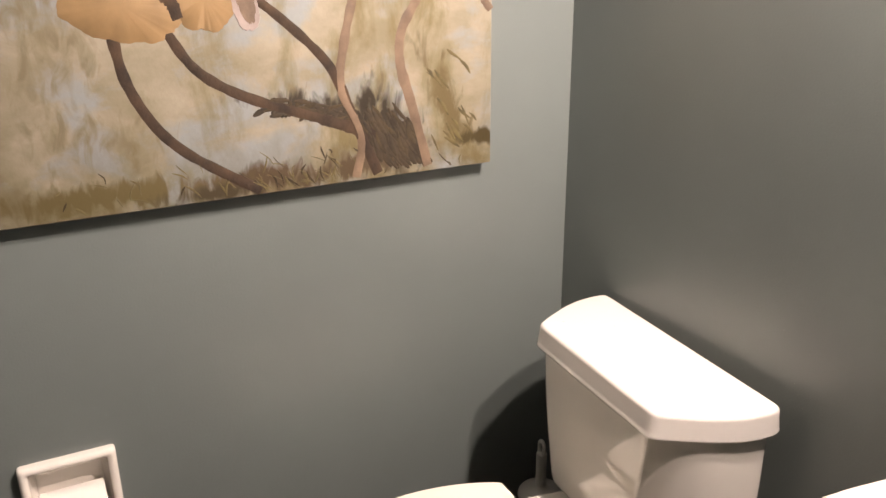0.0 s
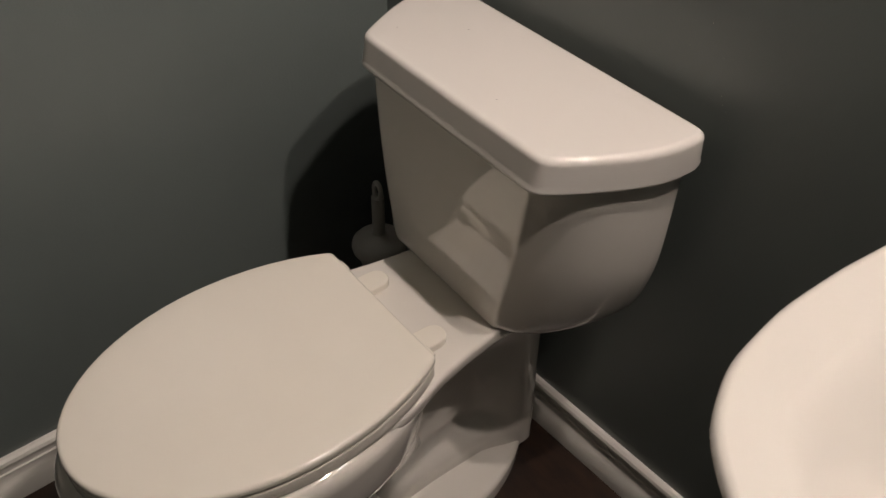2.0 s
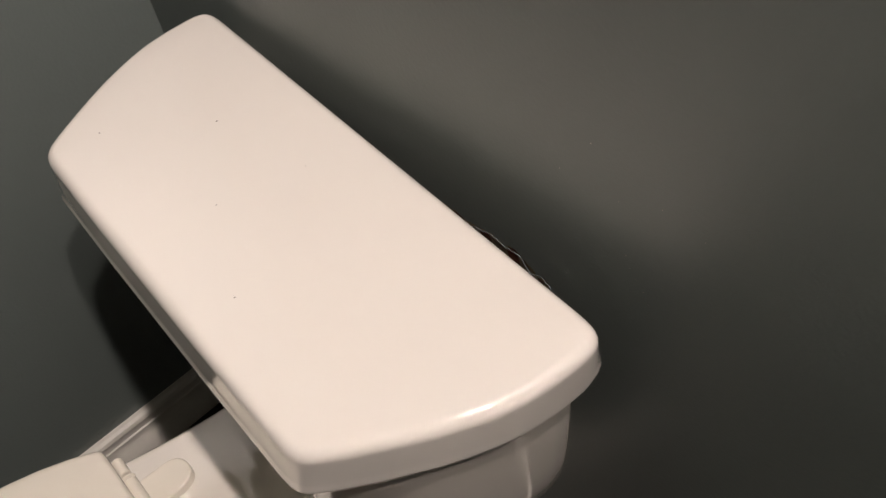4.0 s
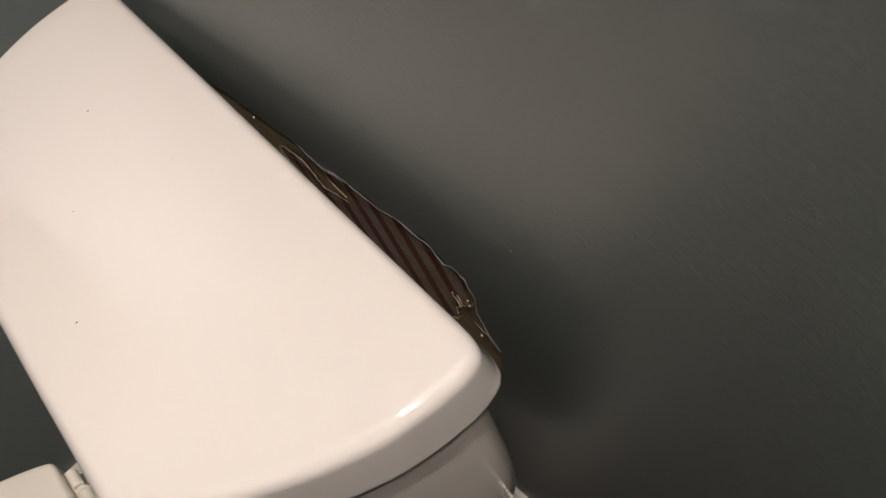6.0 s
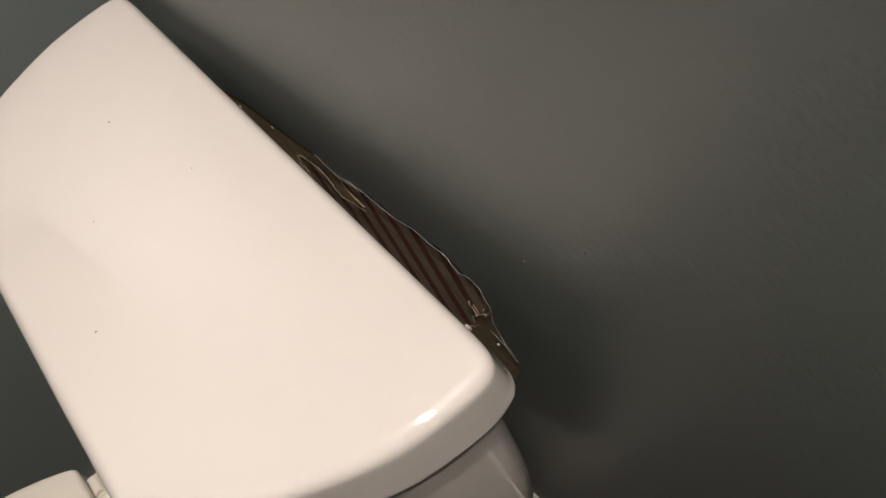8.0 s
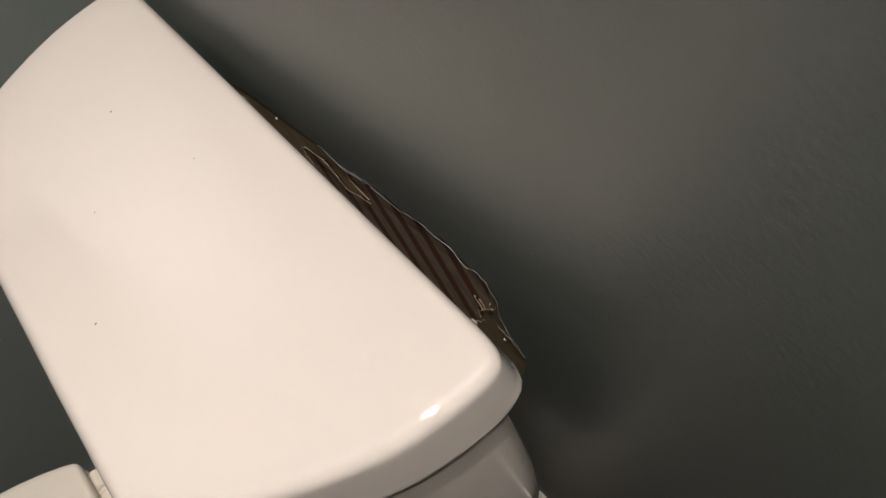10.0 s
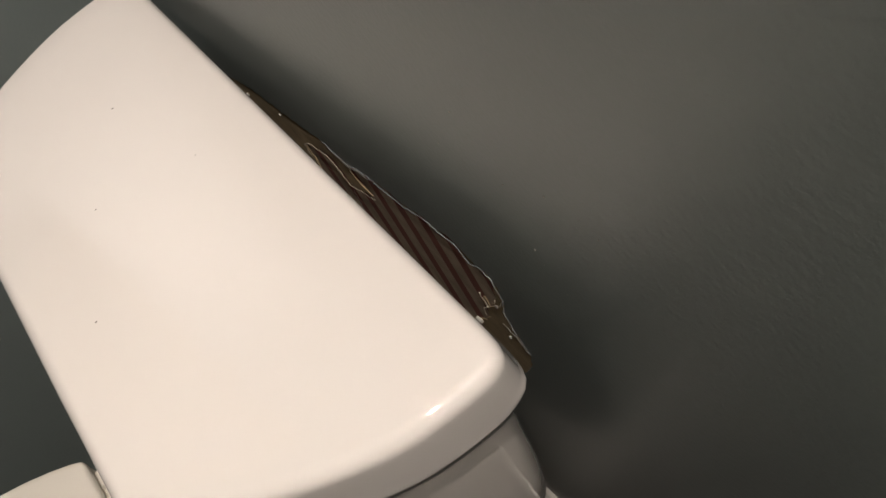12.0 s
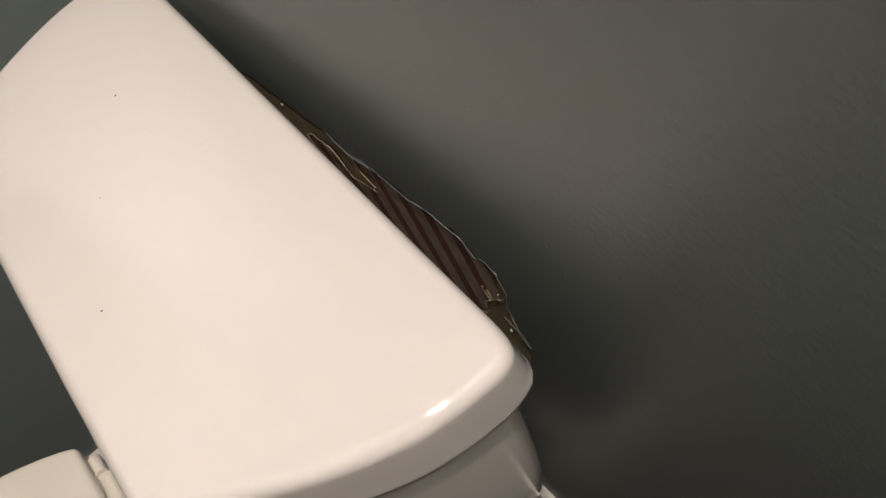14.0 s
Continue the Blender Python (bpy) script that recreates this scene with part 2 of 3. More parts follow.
def resample(poly, n):
    """n points evenly spread along a closed outline, starting from its first point."""
    pts = [Vector(p) for p in poly]
    pts.append(pts[0].copy())
    run = [0.0]
    for a, c in zip(pts, pts[1:]):
        run.append(run[-1] + (c - a).length)
    out, j = [], 0
    for i in range(n):
        s = run[-1] * i / n
        while run[j + 1] < s:
            j += 1
        k = (s - run[j]) / max(1e-9, run[j + 1] - run[j])
        out.append(pts[j].lerp(pts[j + 1], k))
    return out


def soften(pts, times):
    n = len(pts)
    for _ in range(times):
        pts = [pts[i] * 0.5 + (pts[i - 1] + pts[(i + 1) % n]) * 0.25 for i in range(n)]
    return pts


def inset(pts, d):
    """Moves a closed outline inwards by d (it runs anticlockwise)."""
    n, out = len(pts), []
    for i in range(n):
        t = (pts[(i + 1) % n] - pts[i - 1]).normalized()
        out.append(pts[i] + Vector((-t.y, t.x)) * d)
    return out


def anticlockwise(pts):
    s = sum(a.x * c.y - c.x * a.y for a, c in zip(pts, pts[1:] + pts[:1]))
    return pts if s > 0 else [pts[0]] + pts[:0:-1]


def loft(rings, caps=(True, True), bm=None):
    """Skin through closed rings of 3D points with equal counts."""
    bm = bm or bmesh.new()
    rows = [[bm.verts.new(p) for p in ring] for ring in rings]
    n = len(rows[0])
    for a, c in zip(rows, rows[1:]):
        for i in range(n):
            bm.faces.new((a[i], a[(i + 1) % n], c[(i + 1) % n], c[i]))
    for flag, row in zip(caps, (rows[0], rows[-1])):
        if flag:
            mid = sum((v.co for v in row), Vector()) / n
            hub = bm.verts.new(mid)
            for i in range(n):
                bm.faces.new((row[i], row[(i + 1) % n], hub))
    return bm


def scaled(pts, k):
    mid = sum(pts, Vector((0, 0))) / len(pts)
    return [mid + (p - mid) * k for p in pts]


def at_z(pts, z):
    return [Vector((p.x, p.y, z)) for p in pts]


def slab(outline, z0, z1, r, steps=5, bottom_r=0.0):
    """A plate of that outline whose top (and bottom) edge is rounded."""
    rings = []
    if bottom_r:
        for i in range(steps):
            a = math.pi / 2 * i / steps
            rings.append(at_z(inset(outline, bottom_r * (1 - math.sin(a))), z0 + bottom_r * (1 - math.cos(a))))
        rings.append(at_z(outline, z0 + bottom_r))
    else:
        rings.append(at_z(outline, z0))
    for i in range(steps + 1):
        a = math.pi / 2 * i / steps
        rings.append(at_z(inset(outline, r * (1 - math.cos(a))), z1 - r + r * math.sin(a)))
    return rings


def box(bm, lo, hi, r=0.0):
    """A block between two corners, its edges bevelled by r."""
    made = bmesh.ops.create_cube(bm, size=1.0)["verts"]
    for v in made:
        v.co = Vector([l + (c + 0.5) * (h - l) for l, h, c in zip(lo, hi, v.co)])
    if r:
        edges = list({e for v in made for e in v.link_edges})
        bmesh.ops.bevel(bm, geom=edges, offset=r, segments=3, affect="EDGES", profile=0.5)
    return bm


def turned(profile, n=40, bm=None):
    """A body turned about z from (radius, height) pairs."""
    rings = [[Vector((max(r, 1e-4) * math.cos(2 * math.pi * i / n), max(r, 1e-4) * math.sin(2 * math.pi * i / n), z)) for i in range(n)] for r, z in profile]
    return loft(rings, bm=bm)


def tube(points, radii, n=14, bm=None):
    """A round bar through points, with its own radius at each."""
    pts = [Vector(p) for p in points]
    rings = []
    for i, p in enumerate(pts):
        d = (pts[min(i + 1, len(pts) - 1)] - pts[max(i - 1, 0)]).normalized()
        side = d.cross(Vector((0, 0, 1)))
        side = side.normalized() if side.length > 1e-3 else Vector((1, 0, 0))
        other = d.cross(side)
        rings.append([p + (side * math.cos(2 * math.pi * k / n) + other * math.sin(2 * math.pi * k / n)) * radii[i] for k in range(n)])
    return loft(rings, bm=bm)


def thing(name, label, category, m=None, kind="", group=""):
    ob = tagged(new(name), label, category, group, kind)
    ob.empty_display_size = 0.05
    if m is not None:
        ob.matrix_basis = m
    return ob


# ---------------------------------------------------------------- the room
ROOM_X, ROOM_Y, ROOM_Z, THICK = 2.5, -3.2, 2.44, 0.11


def plain(name, lo, hi, material, label, category):
    ob = part(name, box(bmesh.new(), lo, hi), material)
    return tagged(ob, label, category, kind="structure")


plain("floor", (-THICK, ROOM_Y - THICK, -0.05), (ROOM_X + THICK, THICK, 0), M_FLOOR, "dark brown mottled floor with a soft sheen", "floor")
plain("ceiling", (-THICK, ROOM_Y - THICK, ROOM_Z), (ROOM_X + THICK, THICK, ROOM_Z + 0.05), M_CEIL, "plain white painted ceiling", "ceiling")
plain("wall_east", (ROOM_X, ROOM_Y - THICK, 0), (ROOM_X + THICK, THICK, ROOM_Z), M_WALL, "plain dark grey painted wall", "wall")
plain("wall_south", (0, ROOM_Y - THICK, 0), (ROOM_X, ROOM_Y, ROOM_Z), M_WALL, "plain dark grey painted wall", "wall")


def framed_wall(name, rect, hole, depth_axis, face, back, material):
    """A wall whose room face has an opening of any outline: face and back are its two depths; rect and hole run in its own plane."""
    (a0, b0), (a1, b1) = rect
    outer = [Vector((a0, b0)), Vector((a1, b0)), Vector((a1, b1)), Vector((a0, b1))]

    def lift(p, d):
        return Vector((d, p.x, p.y)) if depth_axis == "x" else Vector((p.x, d, p.y))
    bm = bmesh.new()
    edges = []
    for loop in (outer, hole):
        front = [bm.verts.new(lift(p, face)) for p in loop]
        rear = [bm.verts.new(lift(p, back)) for p in loop]
        for i in range(len(loop)):
            j = (i + 1) % len(loop)
            edges.append(bm.edges.new((front[i], front[j])))
            bm.faces.new((front[i], front[j], rear[j], rear[i]))
    bmesh.ops.triangle_fill(bm, use_beauty=True, use_dissolve=False, edges=edges)
    return bm


def ragged(points, n, rough, seed, z=0.0):
    """A closed outline through a few points, broken up like torn paper."""
    pts = soften(resample(points, n), 2)
    return [p + Vector((noise.noise(Vector((p.x * 90, p.y * 90, seed))), noise.noise(Vector((p.x * 90, p.y * 90, seed + 9))))) * rough
            + Vector((noise.noise(Vector((p.x * 320, p.y * 320, seed))), noise.noise(Vector((p.x * 320, p.y * 320, seed + 5))))) * rough * 0.5 for p in pts]


# west wall, with the opening of the recessed paper holder
TP_Y0, TP_Y1, TP_Z0, TP_Z1 = -1.142, -0.993, 0.462, 0.589
hole = resample([Vector((TP_Y0, TP_Z0)), Vector((TP_Y1, TP_Z0)), Vector((TP_Y1, TP_Z1)), Vector((TP_Y0, TP_Z1))], 40)
tagged(part("wall_west", framed_wall("wall_west", ((ROOM_Y - THICK, 0), (THICK, ROOM_Z)), hole, "x", 0.0, -THICK, M_WALL), M_WALL, angle=20),
       "grey painted wall with fine roller texture", "wall", kind="structure")

# north wall behind the toilet: a torn place where paint and paper have come off
TORN = [Vector(p) for p in ((0.28, 0.52), (0.45, 0.51), (0.560, 0.515), (0.584, 0.55), (0.596, 0.582), (0.599, 0.604), (0.590, 0.627), (0.586, 0.645), (0.591, 0.668), (0.590, 0.686), (0.584, 0.696), (0.574, 0.694), (0.561, 0.702), (0.552, 0.708),
                            (0.540, 0.703), (0.527, 0.706), (0.502, 0.699), (0.488, 0.702), (0.470, 0.700), (0.446, 0.696), (0.428, 0.690), (0.405, 0.697), (0.370, 0.692), (0.336, 0.689), (0.29, 0.686), (0.235, 0.672))]
torn = ragged(TORN, 420, 0.0022, 3.0)
wall_n = tagged(part("wall_north", framed_wall("wall_north", ((0, 0), (ROOM_X, ROOM_Z)), torn, "y", 0.0, THICK, M_WALL), M_WALL, angle=20),
                "grey painted wall with torn paint above the toilet tank", "wall", kind="structure")
STRIPED = [Vector(p) for p in ((0.352, 0.60), (0.40, 0.568), (0.45, 0.568), (0.531, 0.566), (0.543, 0.587), (0.557, 0.605), (0.5615, 0.622), (0.5575, 0.632), (0.564, 0.645), (0.5665, 0.630), (0.576, 0.648), (0.5825, 0.660), (0.584, 0.682),
                               (0.579, 0.690), (0.572, 0.6905), (0.560, 0.6995), (0.551, 0.7055), (0.540, 0.7005), (0.526, 0.7035), (0.502, 0.6965), (0.488, 0.6995), (0.470, 0.6975), (0.450, 0.692), (0.430, 0.686), (0.426, 0.673), (0.435, 0.667), (0.4485, 0.6625),
                               (0.428, 0.656), (0.411, 0.651), (0.4065, 0.662), (0.403, 0.675), (0.390, 0.6755), (0.372, 0.668), (0.351, 0.657), (0.354, 0.640))]
striped = ragged(STRIPED, 420, 0.0022, 7.0)
kraft = framed_wall("kraft", ((0.20, 0.48), (0.64, 0.76)), striped, "y", 0.0007, 0.003, M_KRAFT)
part("torn_paper_layer", kraft, M_KRAFT, wall_n, "brown backing paper with a torn edge", angle=20)
bm = bmesh.new()
box(bm, (0.20, 0.0016, 0.48), (0.64, 0.02, 0.76))
part("striped_layer", bm, M_STRIPE, wall_n, "dark brown old wallpaper with maroon stripes")


def lip(bends, thick, seed, y0=-0.0004):
    """A thin curled lip of torn paper: a crinkled line with small knots, thicker and thinner along its way."""
    rnd = random.Random(seed)
    pts, radii = [], []
    for (x0, z0), (x1, z1) in zip(bends, bends[1:]):
        n = max(2, int(math.hypot(x1 - x0, z1 - z0) / 0.0022))
        for k in range(n):
            t = k / n
            knot = 1.7 if k == 0 else 1.0
            pts.append((x0 + (x1 - x0) * t + rnd.gauss(0, 0.00035), y0 - rnd.random() * 0.0008, z0 + (z1 - z0) * t + rnd.gauss(0, 0.00035)))
            radii.append(thick * knot * rnd.uniform(0.45, 1.25))
    pts.append((bends[-1][0], y0, bends[-1][1]))
    radii.append(thick * 0.6)
    return tube(pts, radii, n=6)


LIPS = [([(0.352, 0.658), (0.368, 0.671), (0.388, 0.674), (0.397, 0.677), (0.408, 0.663), (0.412, 0.651), (0.434, 0.659), (0.451, 0.663)], 0.0003, M_FRAY),
        ([(0.354, 0.655), (0.357, 0.637)], 0.0003, M_FRAY), ([(0.416, 0.650), (0.412, 0.615)], 0.0002, M_FRAY_DARK),
        ([(0.428, 0.688), (0.446, 0.694), (0.463, 0.697)], 0.0003, M_FRAY_DARK), ([(0.425, 0.693), (0.436, 0.689)], 0.0003, M_FRAY_DARK),
        ([(0.470, 0.699), (0.502, 0.697), (0.527, 0.705), (0.540, 0.702), (0.557, 0.704), (0.567, 0.691), (0.578, 0.697), (0.588, 0.690), (0.592, 0.671)], 0.00024, M_PAINT_EDGE), ([(0.592, 0.671), (0.587, 0.647), (0.591, 0.627), (0.601, 0.604)], 0.00022, M_PAINT_EDGE), ([(0.405, 0.698), (0.428, 0.691), (0.448, 0.697), (0.470, 0.701)], 0.00026, M_PAINT_EDGE),
        ([(0.562, 0.647), (0.566, 0.633), (0.558, 0.621), (0.557, 0.610)], 0.0004, M_FRAY), ([(0.581, 0.657), (0.576, 0.645), (0.585, 0.655), (0.591, 0.668)], 0.0003, M_FRAY),
        ([(0.579, 0.624), (0.590, 0.618), (0.600, 0.602)], 0.00025, M_FRAY_DARK)]
for k, (bends, thick, stuff) in enumerate(LIPS):
    part("frayed_edge", lip(bends, thick, k), stuff, wall_n)
chip = bmesh.new()
box(chip, (0.579, -0.0012, 0.603), (0.581, 0.0005, 0.605), 0.0005)
box(chip, (0.538, -0.0025, 0.583), (0.5445, 0.0005, 0.587), 0.001)
box(chip, (0.330, -0.0005, 0.679), (0.332, 0.0007, 0.681), 0.0004)
box(chip, (0.268, -0.001, 0.665), (0.2705, 0.0007, 0.668), 0.0006)
box(chip, (0.576, -0.0005, 0.6435), (0.5785, 0.0007, 0.6455), 0.0005)
part("plaster_chip", chip, M_SPECK, wall_n, "loose pale plaster crumbs")

# baseboards: a moulded profile run along each wall
PROFILE = [(0.0, 0.0), (0.022, 0.0), (0.0215, 0.012), (0.0195, 0.024), (0.0165, 0.034), (0.0135, 0.040), (0.0115, 0.044), (0.0102, 0.050), (0.0098, 0.057), (0.0112, 0.059), (0.0112, 0.062), (0.0090, 0.064), (0.0088, 0.075), (0.0118, 0.0775), (0.0128, 0.0825), (0.0108, 0.0885), (0.006, 0.0922), (0.0, 0.093)]


def baseboard(p, q, inward, label):
    p, q, inward = Vector(p), Vector(q), Vector(inward)
    rings = [[Vector((*(e + inward * d), z)) for d, z in PROFILE] for e in (p, q)]
    ob = part("baseboard", loft(rings), M_TRIM, angle=25)
    return tagged(ob, label, "baseboard", kind="structure")


baseboard((0, ROOM_Y), (0, -0.0005), (1, 0), "white painted baseboard with moulded grooves")
baseboard((0.0115, 0), (ROOM_X, 0), (0, -1), "white painted baseboard with moulded grooves")


# ---------------------------------------------------------------- the toilet
TOILET = pose(0.4338, 0.0, 0.0, 0, 0, -2.5)
TANK = TOILET.inverted() @ pose(0.424, -0.013, 0.0, 0, 0, -3.5)
toilet = thing("toilet", "white two-piece toilet with closed lid, against grey wall", "toilet", TOILET)


def egg(v0, v1, w, vm, n=180, power=2.0):
    """Outline seen from above, about the middle line: v0 behind, v1 in front, widest at vm; a higher power makes it boxier."""
    pts = []
    for i in range(240):
        a = 2 * math.pi * i / 240
        u, v = math.sin(a), -math.cos(a)
        length = (v1 - vm) if v > 0 else (vm - v0)
        pts.append(Vector((math.copysign(abs(u) ** (2 / power), u) * w, -(vm + math.copysign(abs(v) ** (2 / power), v) * length))))
    return anticlockwise(soften(resample(pts, n), 2))


def mirrored(half):
    """A closed outline from its right half, listed from back to front as (half-width, distance from the wall)."""
    return [Vector((0, -half[0][1]))] + [Vector((w, -v)) for w, v in half] + [Vector((-w, -v)) for w, v in reversed(half)]


def smooth_outline(half, n=180, times=3):
    pts = resample(mirrored(half), n)
    return anticlockwise(soften(pts, times))


SEAT_HALF = [(0.125, 0.334)] + [(0.1705 * math.sqrt(1 - ((0.52 - v) / 0.2756) ** 2), v) for v in (0.345, 0.365, 0.39, 0.42, 0.45, 0.485, 0.52)] + \
            [(0.1705 * math.cos(a), 0.52 + 0.2505 * math.sin(a)) for a in [math.pi / 2 * k / 14 for k in range(1, 15)]]
seat_outline = [p + Vector((-0.0015, 0)) for p in smooth_outline(SEAT_HALF, 420, 2)]

# bowl: rim, belly and foot in one skin
SECTIONS = [(0.12, 0.27, 0.345, 0.022, 0.31, 2.2), (0.155, 0.28, 0.380, 0.038, 0.33, 2.2), (0.19, 0.29, 0.440, 0.064, 0.36, 2.2), (0.22, 0.293, 0.510, 0.088, 0.39, 2.15), (0.25, 0.295, 0.575, 0.110, 0.42, 2.1), (0.28, 0.295, 0.640, 0.130, 0.46, 2.05), (0.305, 0.296, 0.694, 0.147, 0.49, 2.0),
            (0.325, 0.297, 0.740, 0.162, 0.50, 2.0), (0.337, 0.295, 0.757, 0.168, 0.51, 2.0), (0.350, 0.295, 0.772, 0.1732, 0.52, 2.0), (0.375, 0.295, 0.778, 0.1745, 0.52, 2.0), (0.410, 0.297, 0.788, 0.1785, 0.52, 2.0), (0.425, 0.320, 0.787, 0.178, 0.52, 2.0), (0.4325, 0.352, 0.783, 0.174, 0.52, 2.0), (0.4385, 0.362, 0.775, 0.167, 0.52, 2.0)]
bowl = part("bowl", loft([at_z(egg(v0, v1, w, vm, power=p), z) for z, v0, v1, w, vm, p in SECTIONS]), M_CHINA, toilet, "glazed white china bowl", angle=60)
DECK = [(0.092, 0.03), (0.100, 0.10), (0.105, 0.16), (0.1095, 0.22), (0.1165, 0.27), (0.129, 0.33), (0.146, 0.38), (0.157, 0.44), (0.10, 0.47), (0.05, 0.48)]
deck_o = smooth_outline(DECK, 160, 4)
rings = [at_z(inset(deck_o, 0.045), 0.372), at_z(inset(deck_o, 0.028), 0.380), at_z(inset(deck_o, 0.012), 0.393), at_z(inset(deck_o, 0.003), 0.408)] + slab(deck_o, 0.418, 0.4335, 0.006)
part("deck", loft(rings), M_CHINA, toilet, angle=60)


def along(table, z):
    """Smooth value of a (height, value) table."""
    for (z0, a), (z1, c) in zip(table, table[1:]):
        if z <= z1:
            k = max(0.0, (z - z0) / (z1 - z0))
            return a + (c - a) * k
    return table[-1][1]


WEB = [(0.02, 0.044), (0.036, 0.0425), (0.055, 0.045), (0.068, 0.044), (0.080, 0.039), (0.091, 0.029), (0.101, 0.019), (0.112, 0.0125), (0.14, 0.010), (0.25, 0.0095), (0.285, 0.013), (0.315, 0.024), (0.345, 0.042), (0.37, 0.062), (0.395, 0.080)]
POST = [(0.02, 0.064), (0.06, 0.0625), (0.12, 0.060), (0.20, 0.0565), (0.28, 0.055), (0.32, 0.057), (0.35, 0.064), (0.37, 0.074), (0.395, 0.090)]


def pedestal_outline(z):
    """Thin web with a trapway bulge low down, growing into a post at the back."""
    half = []
    for k in range(61):
        v = 0.040 + (0.362 - 0.040) * k / 60
        t = min(1.0, max(0.0, (v - 0.085) / 0.085))
        t = t * t * (3 - 2 * t)
        w = along(POST, z) * (1 - t) + along(WEB, z) * t
        if v < 0.075:
            w *= math.sqrt(max(0.0, 1 - ((0.075 - v) / 0.0352) ** 2)) * 0.8 + 0.2
        if v > 0.325:
            w *= math.sqrt(max(0.0, 1 - ((v - 0.325) / 0.0375) ** 2))
        half.append((w, v))
    return anticlockwise(soften(resample(mirrored(half), 200), 2))


levels = [0.02 + (0.395 - 0.02) * k / 44 for k in range(45)]
skins = [pedestal_outline(z) for z in levels]
for _ in range(2):
    skins = [skins[0]] + [[(a + b * 2 + c) / 4 for a, b, c in zip(p, q, r)] for p, q, r in zip(skins, skins[1:], skins[2:])] + [skins[-1]]
part("pedestal", loft([at_z(o, z) for o, z in zip(skins, levels)]), M_CHINA, toilet, angle=80)
FOOT = [(0.012, 0.045), (0.030, 0.055), (0.045, 0.070), (0.062, 0.088), (0.079, 0.112), (0.096, 0.145), (0.112, 0.187), (0.123, 0.245), (0.128, 0.292), (0.129, 0.315), (0.122, 0.340), (0.10, 0.357), (0.07, 0.375), (0.04, 0.395), (0.015, 0.410)]
foot_o = smooth_outline(FOOT, 160, 3)
hub = Vector((0, -0.23))
rings = slab(foot_o, 0.0, 0.034, 0.009) + [at_z([hub + (p - hub) * k for p in inset(foot_o, 0.009)], z) for k, z in ((0.85, 0.0350), (0.6, 0.0375), (0.4, 0.041))]
part("foot", loft(rings), M_CHINA, toilet, angle=60)
for s in (-1, 1):
    bm = turned([(0.0175, 0.0), (0.0175, 0.006), (0.0165, 0.011), (0.0135, 0.016), (0.008, 0.0195), (0.0, 0.021)], 24)
    cap = part("bolt_cap", bm, M_SEAT, toilet, "round white bolt cap")
    cap.location = (s * 0.078, -0.318, 0.035)

# seat ring and lid
rings = slab(inset(seat_outline, 0.0008), 0.4400, 0.4635, 0.0035, bottom_r=0.003)
part("seat_ring", loft(rings), M_SEAT, toilet, "white plastic seat ring", angle=60)
rings = slab(seat_outline, 0.4660, 0.479, 0.0055, bottom_r=0.0025)
dome = [at_z(scaled(inset(seat_outline, 0.0065), k), 0.479 + 0.002 * (1 - k * k)) for k in (0.9, 0.7, 0.45, 0.2)]
part("seat_lid", loft(rings + dome), M_SEAT, toilet, "white plastic lid, closed", angle=60)
for s in (-1, 1):
    hinge = [Vector((s * u - 0.003, -v)) for u, v in ((0.051, 0.345), (0.0875, 0.345), (0.0875, 0.296), (0.0855, 0.286), (0.079, 0.279), (0.069, 0.2765), (0.059, 0.279), (0.053, 0.286), (0.051, 0.296))]
    o = anticlockwise(soften(resample(hinge, 90), 3))
    h = part("hinge", loft(slab(o, 0.431, 0.4455, 0.0025)), M_SEAT, toilet, "white plastic hinge cover", angle=60)
    for lo, hi, r, z in ((0.050, 0.089, 0.0068, 0.4535), (0.0895, 0.0925, 0.0074, 0.4550), (0.093, 0.113, 0.0060, 0.4600)):
        ends = [(s * u - 0.003, -0.3300, z) for u in (lo, lo + 0.0012, hi - 0.0012, hi)]
        part("barrel", tube(ends, [r * 0.8, r, r, r * 0.8], n=20), M_SEAT, h)

# tank: flat front, curved ends, narrower below
TANK_ROWS = [(0.4275, 0.104, 0.164, 0.184), (0.4295, 0.113, 0.178, 0.194), (0.435, 0.119, 0.191, 0.2), (0.447, 0.124, 0.205, 0.2025), (0.47, 0.129, 0.2205, 0.2035), (0.51, 0.137, 0.2325, 0.204), (0.56, 0.147, 0.241, 0.2045), (0.62, 0.156, 0.2435, 0.2045), (0.68, 0.163, 0.244, 0.204), (0.726, 0.167, 0.245, 0.2035)]


def fuller(rows, n):
    """More rows between the given ones, on a smooth curve."""
    out = []
    for i in range(len(rows) - 1):
        a, b2, c, d = (Vector(rows[min(max(j, 0), len(rows) - 1)][:4]) for j in (i - 1, i, i + 1, i + 2))
        for k in range(n):
            t = k / n
            m0, m1 = (c - a) * 0.5, (d - b2) * 0.5
            out.append(b2 * (2 * t ** 3 - 3 * t * t + 1) + m0 * (t ** 3 - 2 * t * t + t) + c * (3 * t * t - 2 * t ** 3) + m1 * (t ** 3 - t * t))
    return [tuple(r) for r in out] + [tuple(rows[-1])]


def tank_outline(wf, wb, front, n=200):
    half = [(wb * 0.96, 0.020), (wb * 0.995, 0.030), (wb, 0.045), (wb - (wb - wf) * 0.03, 0.075), (wb - (wb - wf) * 0.12, 0.11), (wb - (wb - wf) * 0.31, 0.145), (wb - (wb - wf) * 0.60, 0.176), (wf + 0.002, front - 0.004), (wf - 0.003, front)]
    half = half[:2] + fuller(half[2:8], 8) + half[8:]
    return smooth_outline(half, n, 2)


